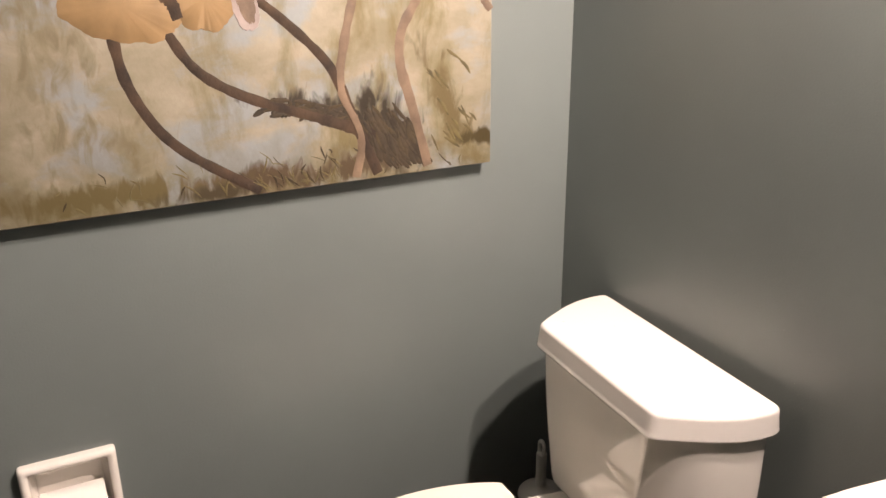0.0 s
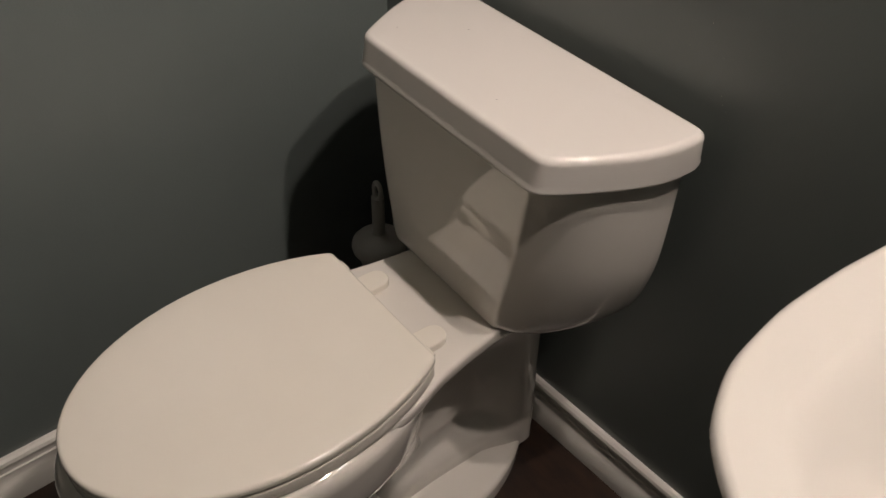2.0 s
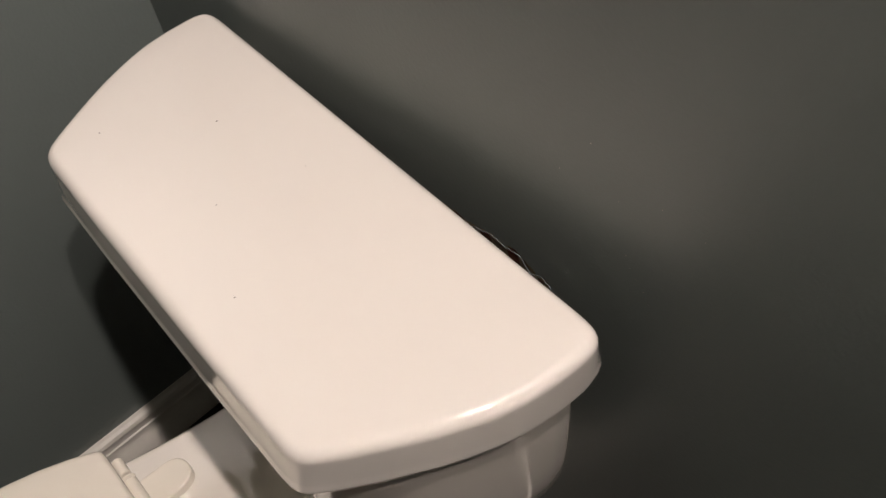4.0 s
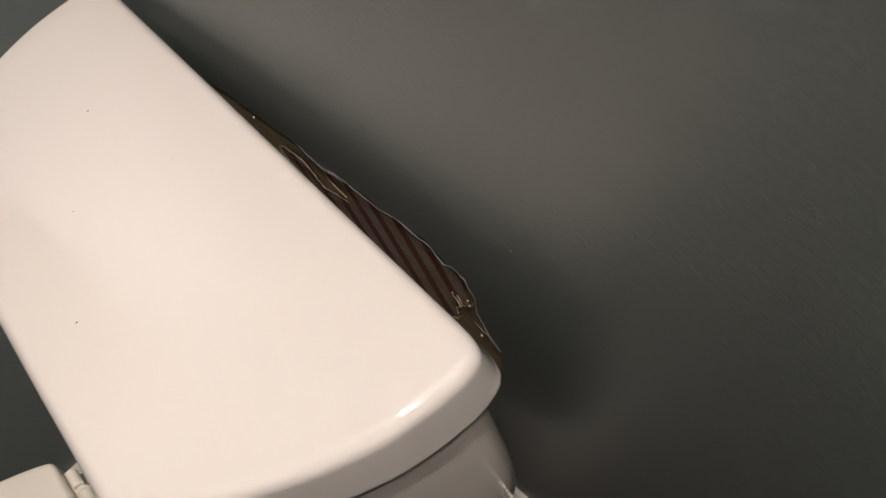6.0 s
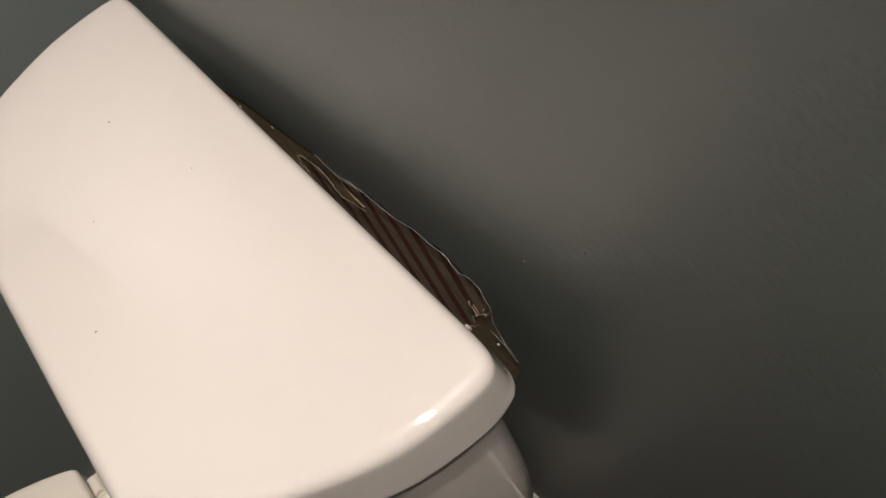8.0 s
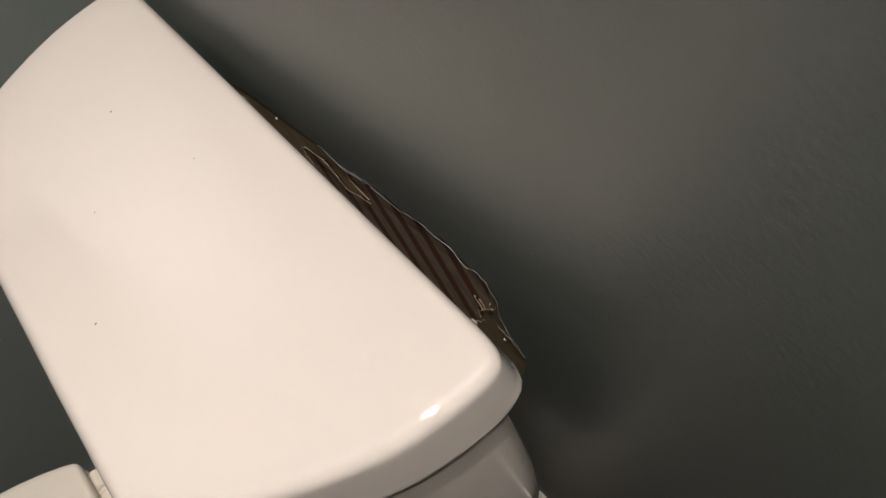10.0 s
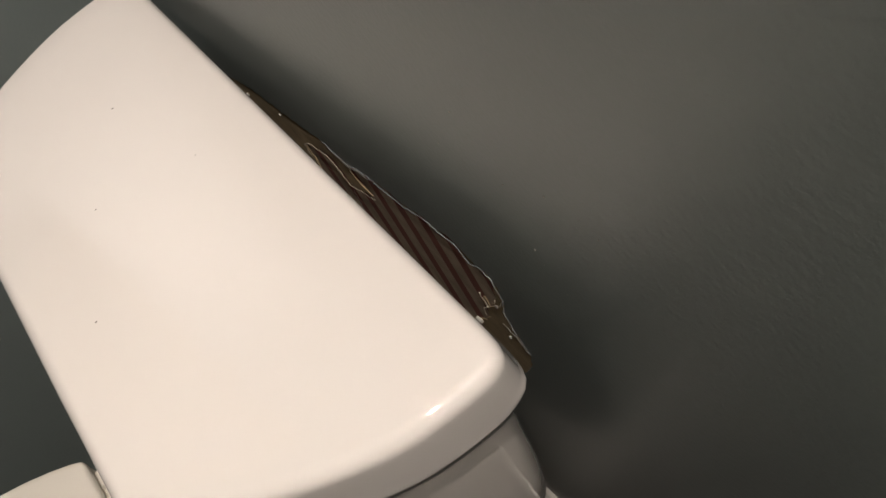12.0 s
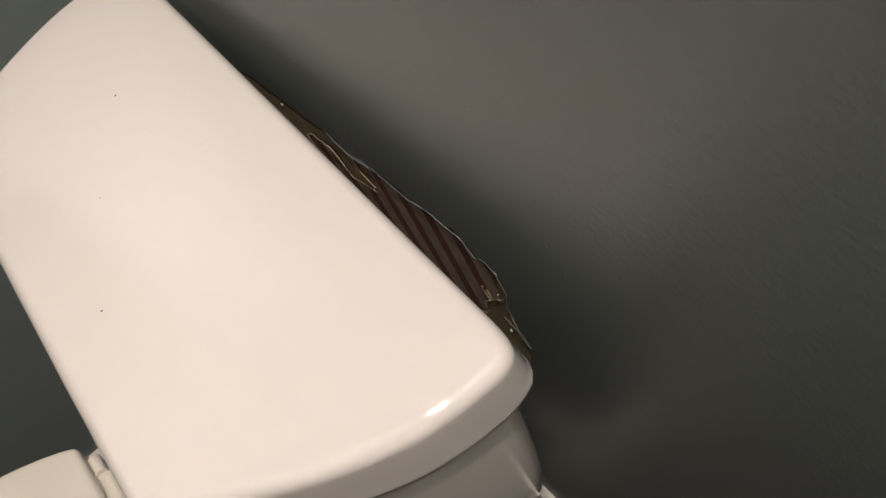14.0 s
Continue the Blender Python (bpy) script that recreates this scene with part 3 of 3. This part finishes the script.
tank = part("tank", loft([at_z(tank_outline(wf, wb, fr, 420), z) for z, wf, wb, fr in fuller(TANK_ROWS, 3)]), M_CHINA, toilet, "glazed white china cistern with curved ends", angle=50)
tank.matrix_basis = TANK @ pose(-0.006, 0, 0)
LID_HALF = [(0.234, 0.0135), (0.2455, 0.016), (0.250, 0.024), (0.251, 0.035), (0.250, 0.06), (0.2465, 0.085), (0.2385, 0.11), (0.227, 0.137), (0.2125, 0.164), (0.197, 0.190), (0.185, 0.208), (0.178, 0.2125), (0.168, 0.2135), (0.08, 0.2145)]
lid_o = smooth_outline(LID_HALF, 260, 3)


def drafted(d):
    """The lid's outline let out by d along the front, less at the ends."""
    return [q if d < 0 else p + (q - p) * min(1.0, abs((q - p).y) / d) ** 2 for p, q in zip(lid_o, inset(lid_o, -d))]


rings = [at_z(inset(lid_o, 0.010), 0.7185)] + [at_z(drafted(d), z) for d, z in ((0.0025, 0.7177), (0.0050, 0.7183), (0.0062, 0.7207), (0.0059, 0.7235), (0.0047, 0.7262), (0.0040, 0.731), (0.0026, 0.740), (0.0008, 0.751))]
rings += [at_z(inset(lid_o, 0.0095 * (1 - math.cos(math.pi / 2 * i / 7))), 0.7555 + 0.0095 * math.sin(math.pi / 2 * i / 7)) for i in range(8)]
rings += [at_z(scaled(inset(lid_o, 0.0095), k), 0.765 + 0.0012 * (1 - k * k)) for k in (0.9, 0.7, 0.45, 0.2)]
lid = part("tank_lid", loft(rings), M_LID, toilet, "glazed white lid with rounded rim", angle=50)
lid.matrix_basis = TANK

# ---------------------------------------------------------------- brush behind the toilet
brush = thing("toilet_brush", "white plastic toilet brush in a round holder on the floor", "toilet brush", pose(0.124, -0.124, 0))
part("holder", turned([(0.050, 0.0), (0.052, 0.004), (0.049, 0.02), (0.034, 0.05), (0.031, 0.12), (0.033, 0.22), (0.042, 0.256), (0.040, 0.259)], 40), M_PLASTIC, brush)
part("cover", turned([(0.047, 0.258), (0.050, 0.261), (0.0515, 0.268), (0.050, 0.276), (0.044, 0.283), (0.030, 0.288), (0.018, 0.290), (0.012, 0.296)], 40), M_PLASTIC, brush)
bm = tube([(0, 0, 0.28), (0, 0, 0.33), (0, 0, 0.378)], [0.0125, 0.0115, 0.0115], n=20)
loop = [(0.0105 * math.sin(a) * 0.9, 0, 0.392 - 0.017 * math.cos(a)) for a in [2 * math.pi * k / 20 for k in range(20)]]
tube(loop + loop[:1], [0.0045] * 21, n=10, bm=bm)
part("handle", bm, M_PLASTIC, brush)

# ---------------------------------------------------------------- basin on its pedestal
SINK_X, SINK_Z = 1.240, 0.832
sink = thing("pedestal_sink", "white china pedestal basin against the grey wall", "sink", pose(SINK_X, 0, 0))
SINK_HALF = [(0.27, 0.004), (0.292, 0.012), (0.299, 0.06), (0.314, 0.13), (0.327, 0.22), (0.332, 0.30), (0.324, 0.38), (0.298, 0.438), (0.254, 0.478), (0.200, 0.503), (0.13, 0.520), (0.06, 0.527), (0.02, 0.528)]
sink_o = smooth_outline(SINK_HALF, 200, 4)
BASIN_HALF = [(0.10, 0.155), (0.18, 0.165), (0.225, 0.19), (0.252, 0.24), (0.262, 0.30), (0.262, 0.36), (0.248, 0.405), (0.218, 0.437), (0.165, 0.462), (0.10, 0.477), (0.03, 0.482)]
basin_o = inset(smooth_outline(BASIN_HALF, 200, 14), -0.016)
centre = Vector((0, -0.33))


def shrink(pts, k):
    return [centre + (p - centre) * k for p in pts]


rings = [at_z(shrink(sink_o, 0.42), SINK_Z - 0.19), at_z(shrink(sink_o, 0.58), SINK_Z - 0.165), at_z(shrink(sink_o, 0.74), SINK_Z - 0.115), at_z(shrink(sink_o, 0.85), SINK_Z - 0.065), at_z(inset(sink_o, 0.028), SINK_Z - 0.034), at_z(inset(sink_o, 0.012), SINK_Z - 0.024), at_z(inset(sink_o, 0.003), SINK_Z - 0.017), at_z(sink_o, SINK_Z - 0.010)]
for i in range(1, 7):
    a = math.pi / 2 * i / 6
    rings.append(at_z(inset(sink_o, 0.009 * (1 - math.cos(a))), SINK_Z - 0.009 + 0.009 * math.sin(a)))
rings += [at_z([p.lerp(q, k) for p, q in zip(inset(sink_o, 0.009), basin_o)], SINK_Z) for k in (0.3, 0.6, 0.85)]
for k in range(61):
    r = 1.0 - 0.95 * (k / 60) ** 1.6
    back = Vector((0, 0.06 * (1 - r)))
    rings.append(at_z([p + back for p in shrink(basin_o, r)], SINK_Z - 0.115 * (1 - r * r) * (1 - math.exp(-(1 - r) * 9))))
part("basin", loft(rings), M_CHINA, sink, angle=60)
pr = [at_z(egg(0.12, 0.36, w, 0.24, power=2.4, n=80), z) for z, w in ((0.0, 0.14), (0.03, 0.138), (0.07, 0.11), (0.2, 0.09), (0.5, 0.085), (0.6, 0.1), (0.66, 0.12))]
part("pedestal", loft(pr), M_CHINA, sink, angle=60)

# ---------------------------------------------------------------- recessed paper holder
holder = thing("toilet_paper_holder", "white recessed ceramic holder with a paper roll", "paper holder", pose(0, 0, 0))


def rect(y0, z0, y1, z1, n=120, soft=2):
    return soften(resample([Vector((y0, z0)), Vector((y1, z0)), Vector((y1, z1)), Vector((y0, z1))], n), soft)


def at_x(pts, x):
    return [Vector((x, p.x, p.y)) for p in pts]


outer = (-1.150, 0.454, -0.985, 0.597)


def grown(d):
    y0, z0, y1, z1 = outer
    return rect(y0 + d, z0 + d, y1 - d, z1 - d)


rings = [at_x(grown(0.0), 0.0), at_x(grown(0.0), 0.012), at_x(grown(0.002), 0.017), at_x(grown(0.006), 0.020), at_x(grown(0.010), 0.020), at_x(grown(0.014), 0.017), at_x(grown(0.0165), 0.010), at_x(grown(0.018), -0.012), at_x(grown(0.026), -0.026)]
part("frame", loft(rings, caps=(False, True)), M_CHINA, holder, angle=50)
bm = tube([(0.022, -1.132, 0.486), (0.022, -1.003, 0.486)], [0.006, 0.006], n=16)
part("spindle", bm, M_TRIM, holder)
bm = bmesh.new()
n = 48
prof = [(0.020, -1.122), (0.046, -1.1225), (0.050, -1.121), (0.050, -1.014), (0.046, -1.0125), (0.020, -1.013)]
loft([[Vector((0.022 + r * math.cos(2 * math.pi * k / n), y, 0.486 + r * math.sin(2 * math.pi * k / n))) for k in range(n)] for r, y in prof + prof[:1]], caps=(False, False), bm=bm)
roll = part("paper_roll", bm, M_PAPER, None)
tagged(roll, "white toilet paper roll on the recessed holder", "paper roll")

# ---------------------------------------------------------------- floor register
REG = (0.066, -1.052, 0.160, -0.700)
register = thing("floor_register", "cream metal floor register with curved slats", "floor vent", pose(0, 0, 0))
bm = bmesh.new()
x0, y0, x1, y1 = REG
o = [Vector((x0, y0)), Vector((x1, y0)), Vector((x1, y1)), Vector((x0, y1))]
ro = resample(o, 80)
ri = resample([Vector((x0 + 0.018, y0 + 0.02)), Vector((x1 - 0.018, y0 + 0.02)), Vector((x1 - 0.018, y1 - 0.02)), Vector((x0 + 0.018, y1 - 0.02))], 80)
loft([at_z(ro, 0.0), at_z(ro, 0.003), at_z([p.lerp(q, 0.3) for p, q in zip(ro, ri)], 0.0055), at_z(ri, 0.0055), at_z(ri, 0.001)], caps=(False, False), bm=bm)
part("frame", bm, M_REG, register, angle=25)
# black sheet under the slats: the shade of the opening, put in as colour
bm = bmesh.new()
box(bm, (x0 + 0.015, y0 + 0.015, 0.0004), (x1 - 0.015, y1 - 0.015, 0.0012))
part("duct_shade_sheet", bm, M_DUCT_SHADE, register)
count = 18
for i in range(count):
    y = y0 + 0.026 + (y1 - y0 - 0.052) * i / (count - 1)
    bm = bmesh.new()
    pts = []
    for k in range(9):
        s = k / 8
        pts.append((x0 + 0.017 + (x1 - x0 - 0.034) * s, y + 0.006 * math.sin(math.pi * s), 0.0028))
    tube(pts, [0.0029] * 9, n=8, bm=bm)
    part("slat", bm, M_REG, register)

# ---------------------------------------------------------------- painting on the west wall
PY0, PY1, PZ0, PZ1, PD = -1.36, -0.212, 1.039, 1.88, 0.034
painting = thing("painting", "unframed canvas of peach flowers on curving brown stems", "painting", pose(0, PY1, PZ0))
bm = bmesh.new()
box(bm, (0.004, PY0 - PY1, 0.0), (PD, 0.0, PZ1 - PZ0), 0.0015)
canvas = part("canvas", bm, M_CANVAS, painting)
bm = bmesh.new()
box(bm, (0.0, PY0 - PY1 + 0.02, 0.02), (0.004, -0.02, PZ1 - PZ0 - 0.02))
part("stretcher", bm, M_EDGE, painting)


def spline(ctrl, n=40):
    """A smooth run through a few control points."""
    c = [Vector(p) for p in ctrl]
    c = [c[0] * 2 - c[1]] + c + [c[-1] * 2 - c[-2]]
    out = []
    seg = len(c) - 3
    for i in range(n + 1):
        t = seg * i / n
        k = min(int(t), seg - 1)
        t -= k
        a, b2, d, e = c[k:k + 4]
        out.append(0.5 * ((2 * b2) + (d - a) * t + (2 * a - 5 * b2 + 4 * d - e) * t * t + (3 * b2 - a - 3 * d + e) * t ** 3))
    return out


def stroke(ctrl, w0, w1, seed, x=0.0, taper=False):
    """A band of thick paint on the canvas: control points as (y, z) of the room."""
    run = spline([(y - PY1, z - PZ0) for y, z in ctrl], 10 if taper else 40)
    bm = bmesh.new()
    rows = []
    for i, p in enumerate(run):
        d = (run[min(i + 1, len(run) - 1)] - run[max(i - 1, 0)]).normalized()
        s = Vector((-d.y, d.x))
        k = i / (len(run) - 1)
        w = (w0 + (w1 - w0) * k) * (1 + 0.25 * noise.noise(Vector((i * 0.35, seed, 0))))
        if taper:
            w = w0 * (0.12 + math.sin(math.pi * (0.06 + 0.88 * k)))
        h = PD + 0.0009 + x
        rows.append([bm.verts.new((PD - 0.0003, p.x - s.x * w, p.y - s.y * w)), bm.verts.new((h, p.x - s.x * w * 0.6, p.y - s.y * w * 0.6)), bm.verts.new((h, p.x + s.x * w * 0.6, p.y + s.y * w * 0.6)), bm.verts.new((PD - 0.0003, p.x + s.x * w, p.y + s.y * w))])
    for a, c in zip(rows, rows[1:]):
        for k in range(3):
            bm.faces.new((a[k], a[k + 1], c[k + 1], c[k]))
    return bm


def blot(cy, cz, ry, rz, seed, ragged_by, x=0.0, turn=0.0):
    """A patch of paint with an uneven edge."""
    bm = bmesh.new()
    n = 80
    ring, top = [], []
    for i in range(n):
        a = 2 * math.pi * i / n
        k = 1 + ragged_by * (noise.noise(Vector((math.cos(a) * 2.2, math.sin(a) * 2.2, seed))) + 0.5 * noise.noise(Vector((math.cos(a) * 8, math.sin(a) * 8, seed))))
        p = Vector((ry * k * math.cos(a), rz * k * math.sin(a)))
        p.rotate(Matrix.Rotation(radians(turn), 2))
        ring.append(Vector((PD - 0.0003, cy - PY1 + p.x, cz - PZ0 + p.y)))
        top.append(Vector((PD + 0.0006 + x, cy - PY1 + p.x * 0.97, cz - PZ0 + p.y * 0.97)))
    return loft([ring, top], caps=(False, True), bm=bm)


part("stem", stroke([(-0.893, 1.325), (-0.881, 1.252), (-0.847, 1.180), (-0.803, 1.130), (-0.741, 1.085), (-0.680, 1.046)], 0.0095, 0.010, 1), M_STEM, canvas)
part("stem", stroke([(-0.815, 1.335), (-0.777, 1.271), (-0.726, 1.230), (-0.652, 1.195), (-0.572, 1.167), (-0.520, 1.145)], 0.009, 0.011, 2), M_STEM, canvas)
part("stem", stroke([(-0.60, 1.178), (-0.555, 1.160), (-0.50, 1.140), (-0.455, 1.118)], 0.010, 0.016, 8, -0.0003), M_STEM, canvas)
part("stem", stroke([(-0.72, 1.41), (-0.654, 1.365), (-0.592, 1.311), (-0.545, 1.260), (-0.521, 1.214), (-0.497, 1.150), (-0.455, 1.048)], 0.008, 0.011, 3, 0.0002), M_STEM, canvas)
part("stem", stroke([(-0.47, 1.45), (-0.491, 1.368), (-0.511, 1.292), (-0.521, 1.214), (-0.486, 1.120), (-0.499, 1.046)], 0.009, 0.009, 4, 0.0005), M_STEM_PALE, canvas)
part("stem", stroke([(-0.33, 1.43), (-0.366, 1.364), (-0.400, 1.306), (-0.404, 1.246), (-0.383, 1.171), (-0.352, 1.050)], 0.009, 0.011, 5, 0.0003), M_STEM_PALE, canvas)
part("stem", stroke([(-0.215, 1.335), (-0.232, 1.36), (-0.255, 1.42)], 0.008, 0.009, 6), M_STEM_PALE, canvas)
part("stem", stroke([(-0.79, 1.345), (-0.80, 1.375), (-0.83, 1.40)], 0.012, 0.018, 7, 0.0006), M_STEM, canvas)
for y, z, ry, rz, s, t in ((-0.875, 1.372, 0.098, 0.058, 1.0, -14), (-0.745, 1.378, 0.052, 0.056, 2.0, 5), (-0.80, 1.45, 0.14, 0.07, 3.0, 10)):
    part("petal", blot(y, z, ry, rz, s, 0.12, 0.0004, t), M_PETAL, canvas)
bud = part("bud", blot(-0.680, 1.362, 0.022, 0.044, 5.0, 0.12, 0.0006, 12), M_BUD, canvas)
part("bud", blot(-0.679, 1.368, 0.0145, 0.038, 6.0, 0.18, 0.0010, 12), M_STEM_PALE, canvas)
rnd = random.Random(11)


def dab(y, z, dy, dz, w, seed, material):
    part("grass_stroke", stroke([(y, z), (y + dy * 0.5 + rnd.uniform(-0.004, 0.004), z + dz * 0.55), (y + dy, z + dz)], w * 0.36, w * 0.15, seed, rnd.uniform(-0.0005, -0.0002), True), material, canvas)


# a dark tangle where the stems meet, a drift of strokes beside it, and grass along the foot
for i in range(130):
    k = rnd.random()
    y, z = rnd.uniform(-0.50, -0.41) + 0.05 * k, 1.165 - 0.07 * k + rnd.uniform(-0.008, 0.014)
    dz = -rnd.uniform(0.02, 0.055)
    dab(y, z, -dz * rnd.uniform(0.3, 0.8), max(dz, PZ0 + 0.005 - z), rnd.uniform(0.010, 0.024), i, rnd.choice((M_TANGLE, M_TANGLE, M_TANGLE, M_GRASS)))
for i in range(70):
    k = rnd.random()
    dab(-0.655 + 0.15 * k, 1.196 - 0.03 * k + rnd.uniform(-0.014, 0.012), rnd.uniform(-0.035, 0.035), rnd.uniform(-0.016, 0.008), rnd.uniform(0.007, 0.016), i, rnd.choice((M_TANGLE, M_TANGLE, M_GRASS)))
for i in range(90):
    y = rnd.choice((rnd.uniform(-1.3, -0.24), rnd.gauss(-0.60, 0.09)))
    z = PZ0 + 0.004 + rnd.random() ** 2.2 * 0.055
    dab(min(y, -0.235), z, rnd.uniform(-0.03, 0.01), rnd.uniform(0.006, 0.03), rnd.uniform(0.002, 0.006), i, M_GRASS if rnd.random() < 0.45 else M_OLIVE)
for i in range(16):
    dab(rnd.uniform(-0.34, -0.24), rnd.uniform(1.06, 1.25), rnd.uniform(-0.035, -0.01), rnd.uniform(0.015, 0.04), rnd.uniform(0.005, 0.011), i, M_OLIVE)

# ---------------------------------------------------------------- lamp over the basin
lamp = thing("vanity_light", "two-bulb wall light over the basin with added dark metal shades", "wall light", pose(0, 0, 0))
bm = bmesh.new()
box(bm, (BULBS[0][0] - 0.09, -0.022, 2.15), (BULBS[1][0] + 0.09, -0.001, 2.26), 0.006)
part("backplate", bm, M_BRONZE, lamp, "dark bronze backplate")
for x, y, z in BULBS:
    part("arm", tube([(x, -0.02, 2.20), (x, -0.08, 2.215), (x, y + 0.03, 2.215), (x, y, 2.20), (x, y, 2.16)], [0.009] * 5, n=12), M_CHROME, lamp)
    bulb = part("bulb", turned([(0.010, 0.045), (0.012, 0.032), (0.018, 0.014), (0.0205, 0.0), (0.0185, -0.012), (0.011, -0.019), (0.0, -0.022)], 28), M_GLOW, lamp, "lit frosted bulb")
    bulb.location = (x, y, z)
    # unseen opaque hood, added to keep the bulb's light off ceiling and upper walls
    added_shade = part("added_shade", turned([(0.016, 0.065), (0.030, 0.058), (0.050, 0.038), (0.060, 0.012), (0.062, -0.004), (0.0595, -0.004), (0.0575, 0.012), (0.048, 0.035), (0.028, 0.052), (0.015, 0.056)], 32), M_BRONZE, lamp)
    added_shade.location = (x, y, z)

# ---------------------------------------------------------------- specks
bm = bmesh.new()
rnd = random.Random(5)
for x, z, r in ((0.616, 0.864, 0.0008), (0.593, 0.827, 0.0007), (0.650, 0.785, 0.0010), (0.654, 0.775, 0.0006), (0.66, 0.768, 0.0006), (0.64, 0.83, 0.0006), (0.67, 0.845, 0.0007), (0.70, 0.84, 0.0006), (0.667, 0.76, 0.0006), (0.672, 0.75, 0.0005)):
    mm = Matrix.Translation((x, -0.0002, z)) @ Matrix.Diagonal((1, 0.5, 1.6, 1))
    bmesh.ops.create_icosphere(bm, subdivisions=1, radius=r * 0.62, matrix=mm)
part("paint_specks", bm, M_SPECK, wall_n)

for x, y, r in ((0.314, -0.097, 0.0007), (0.39, -0.15, 0.0005), (0.47, -0.19, 0.0006), (0.25, -0.17, 0.0006), (0.41, -0.08, 0.0004)):
    bm = bmesh.new()
    bmesh.ops.create_icosphere(bm, subdivisions=1, radius=r, matrix=Matrix.Translation((x, y, 0.7660)) @ Matrix.Diagonal((1, 1.5, 0.4, 1)))
    dust = part("dust_speck", bm, M_DOT, toilet)
    dust.matrix_basis = TOILET.inverted()
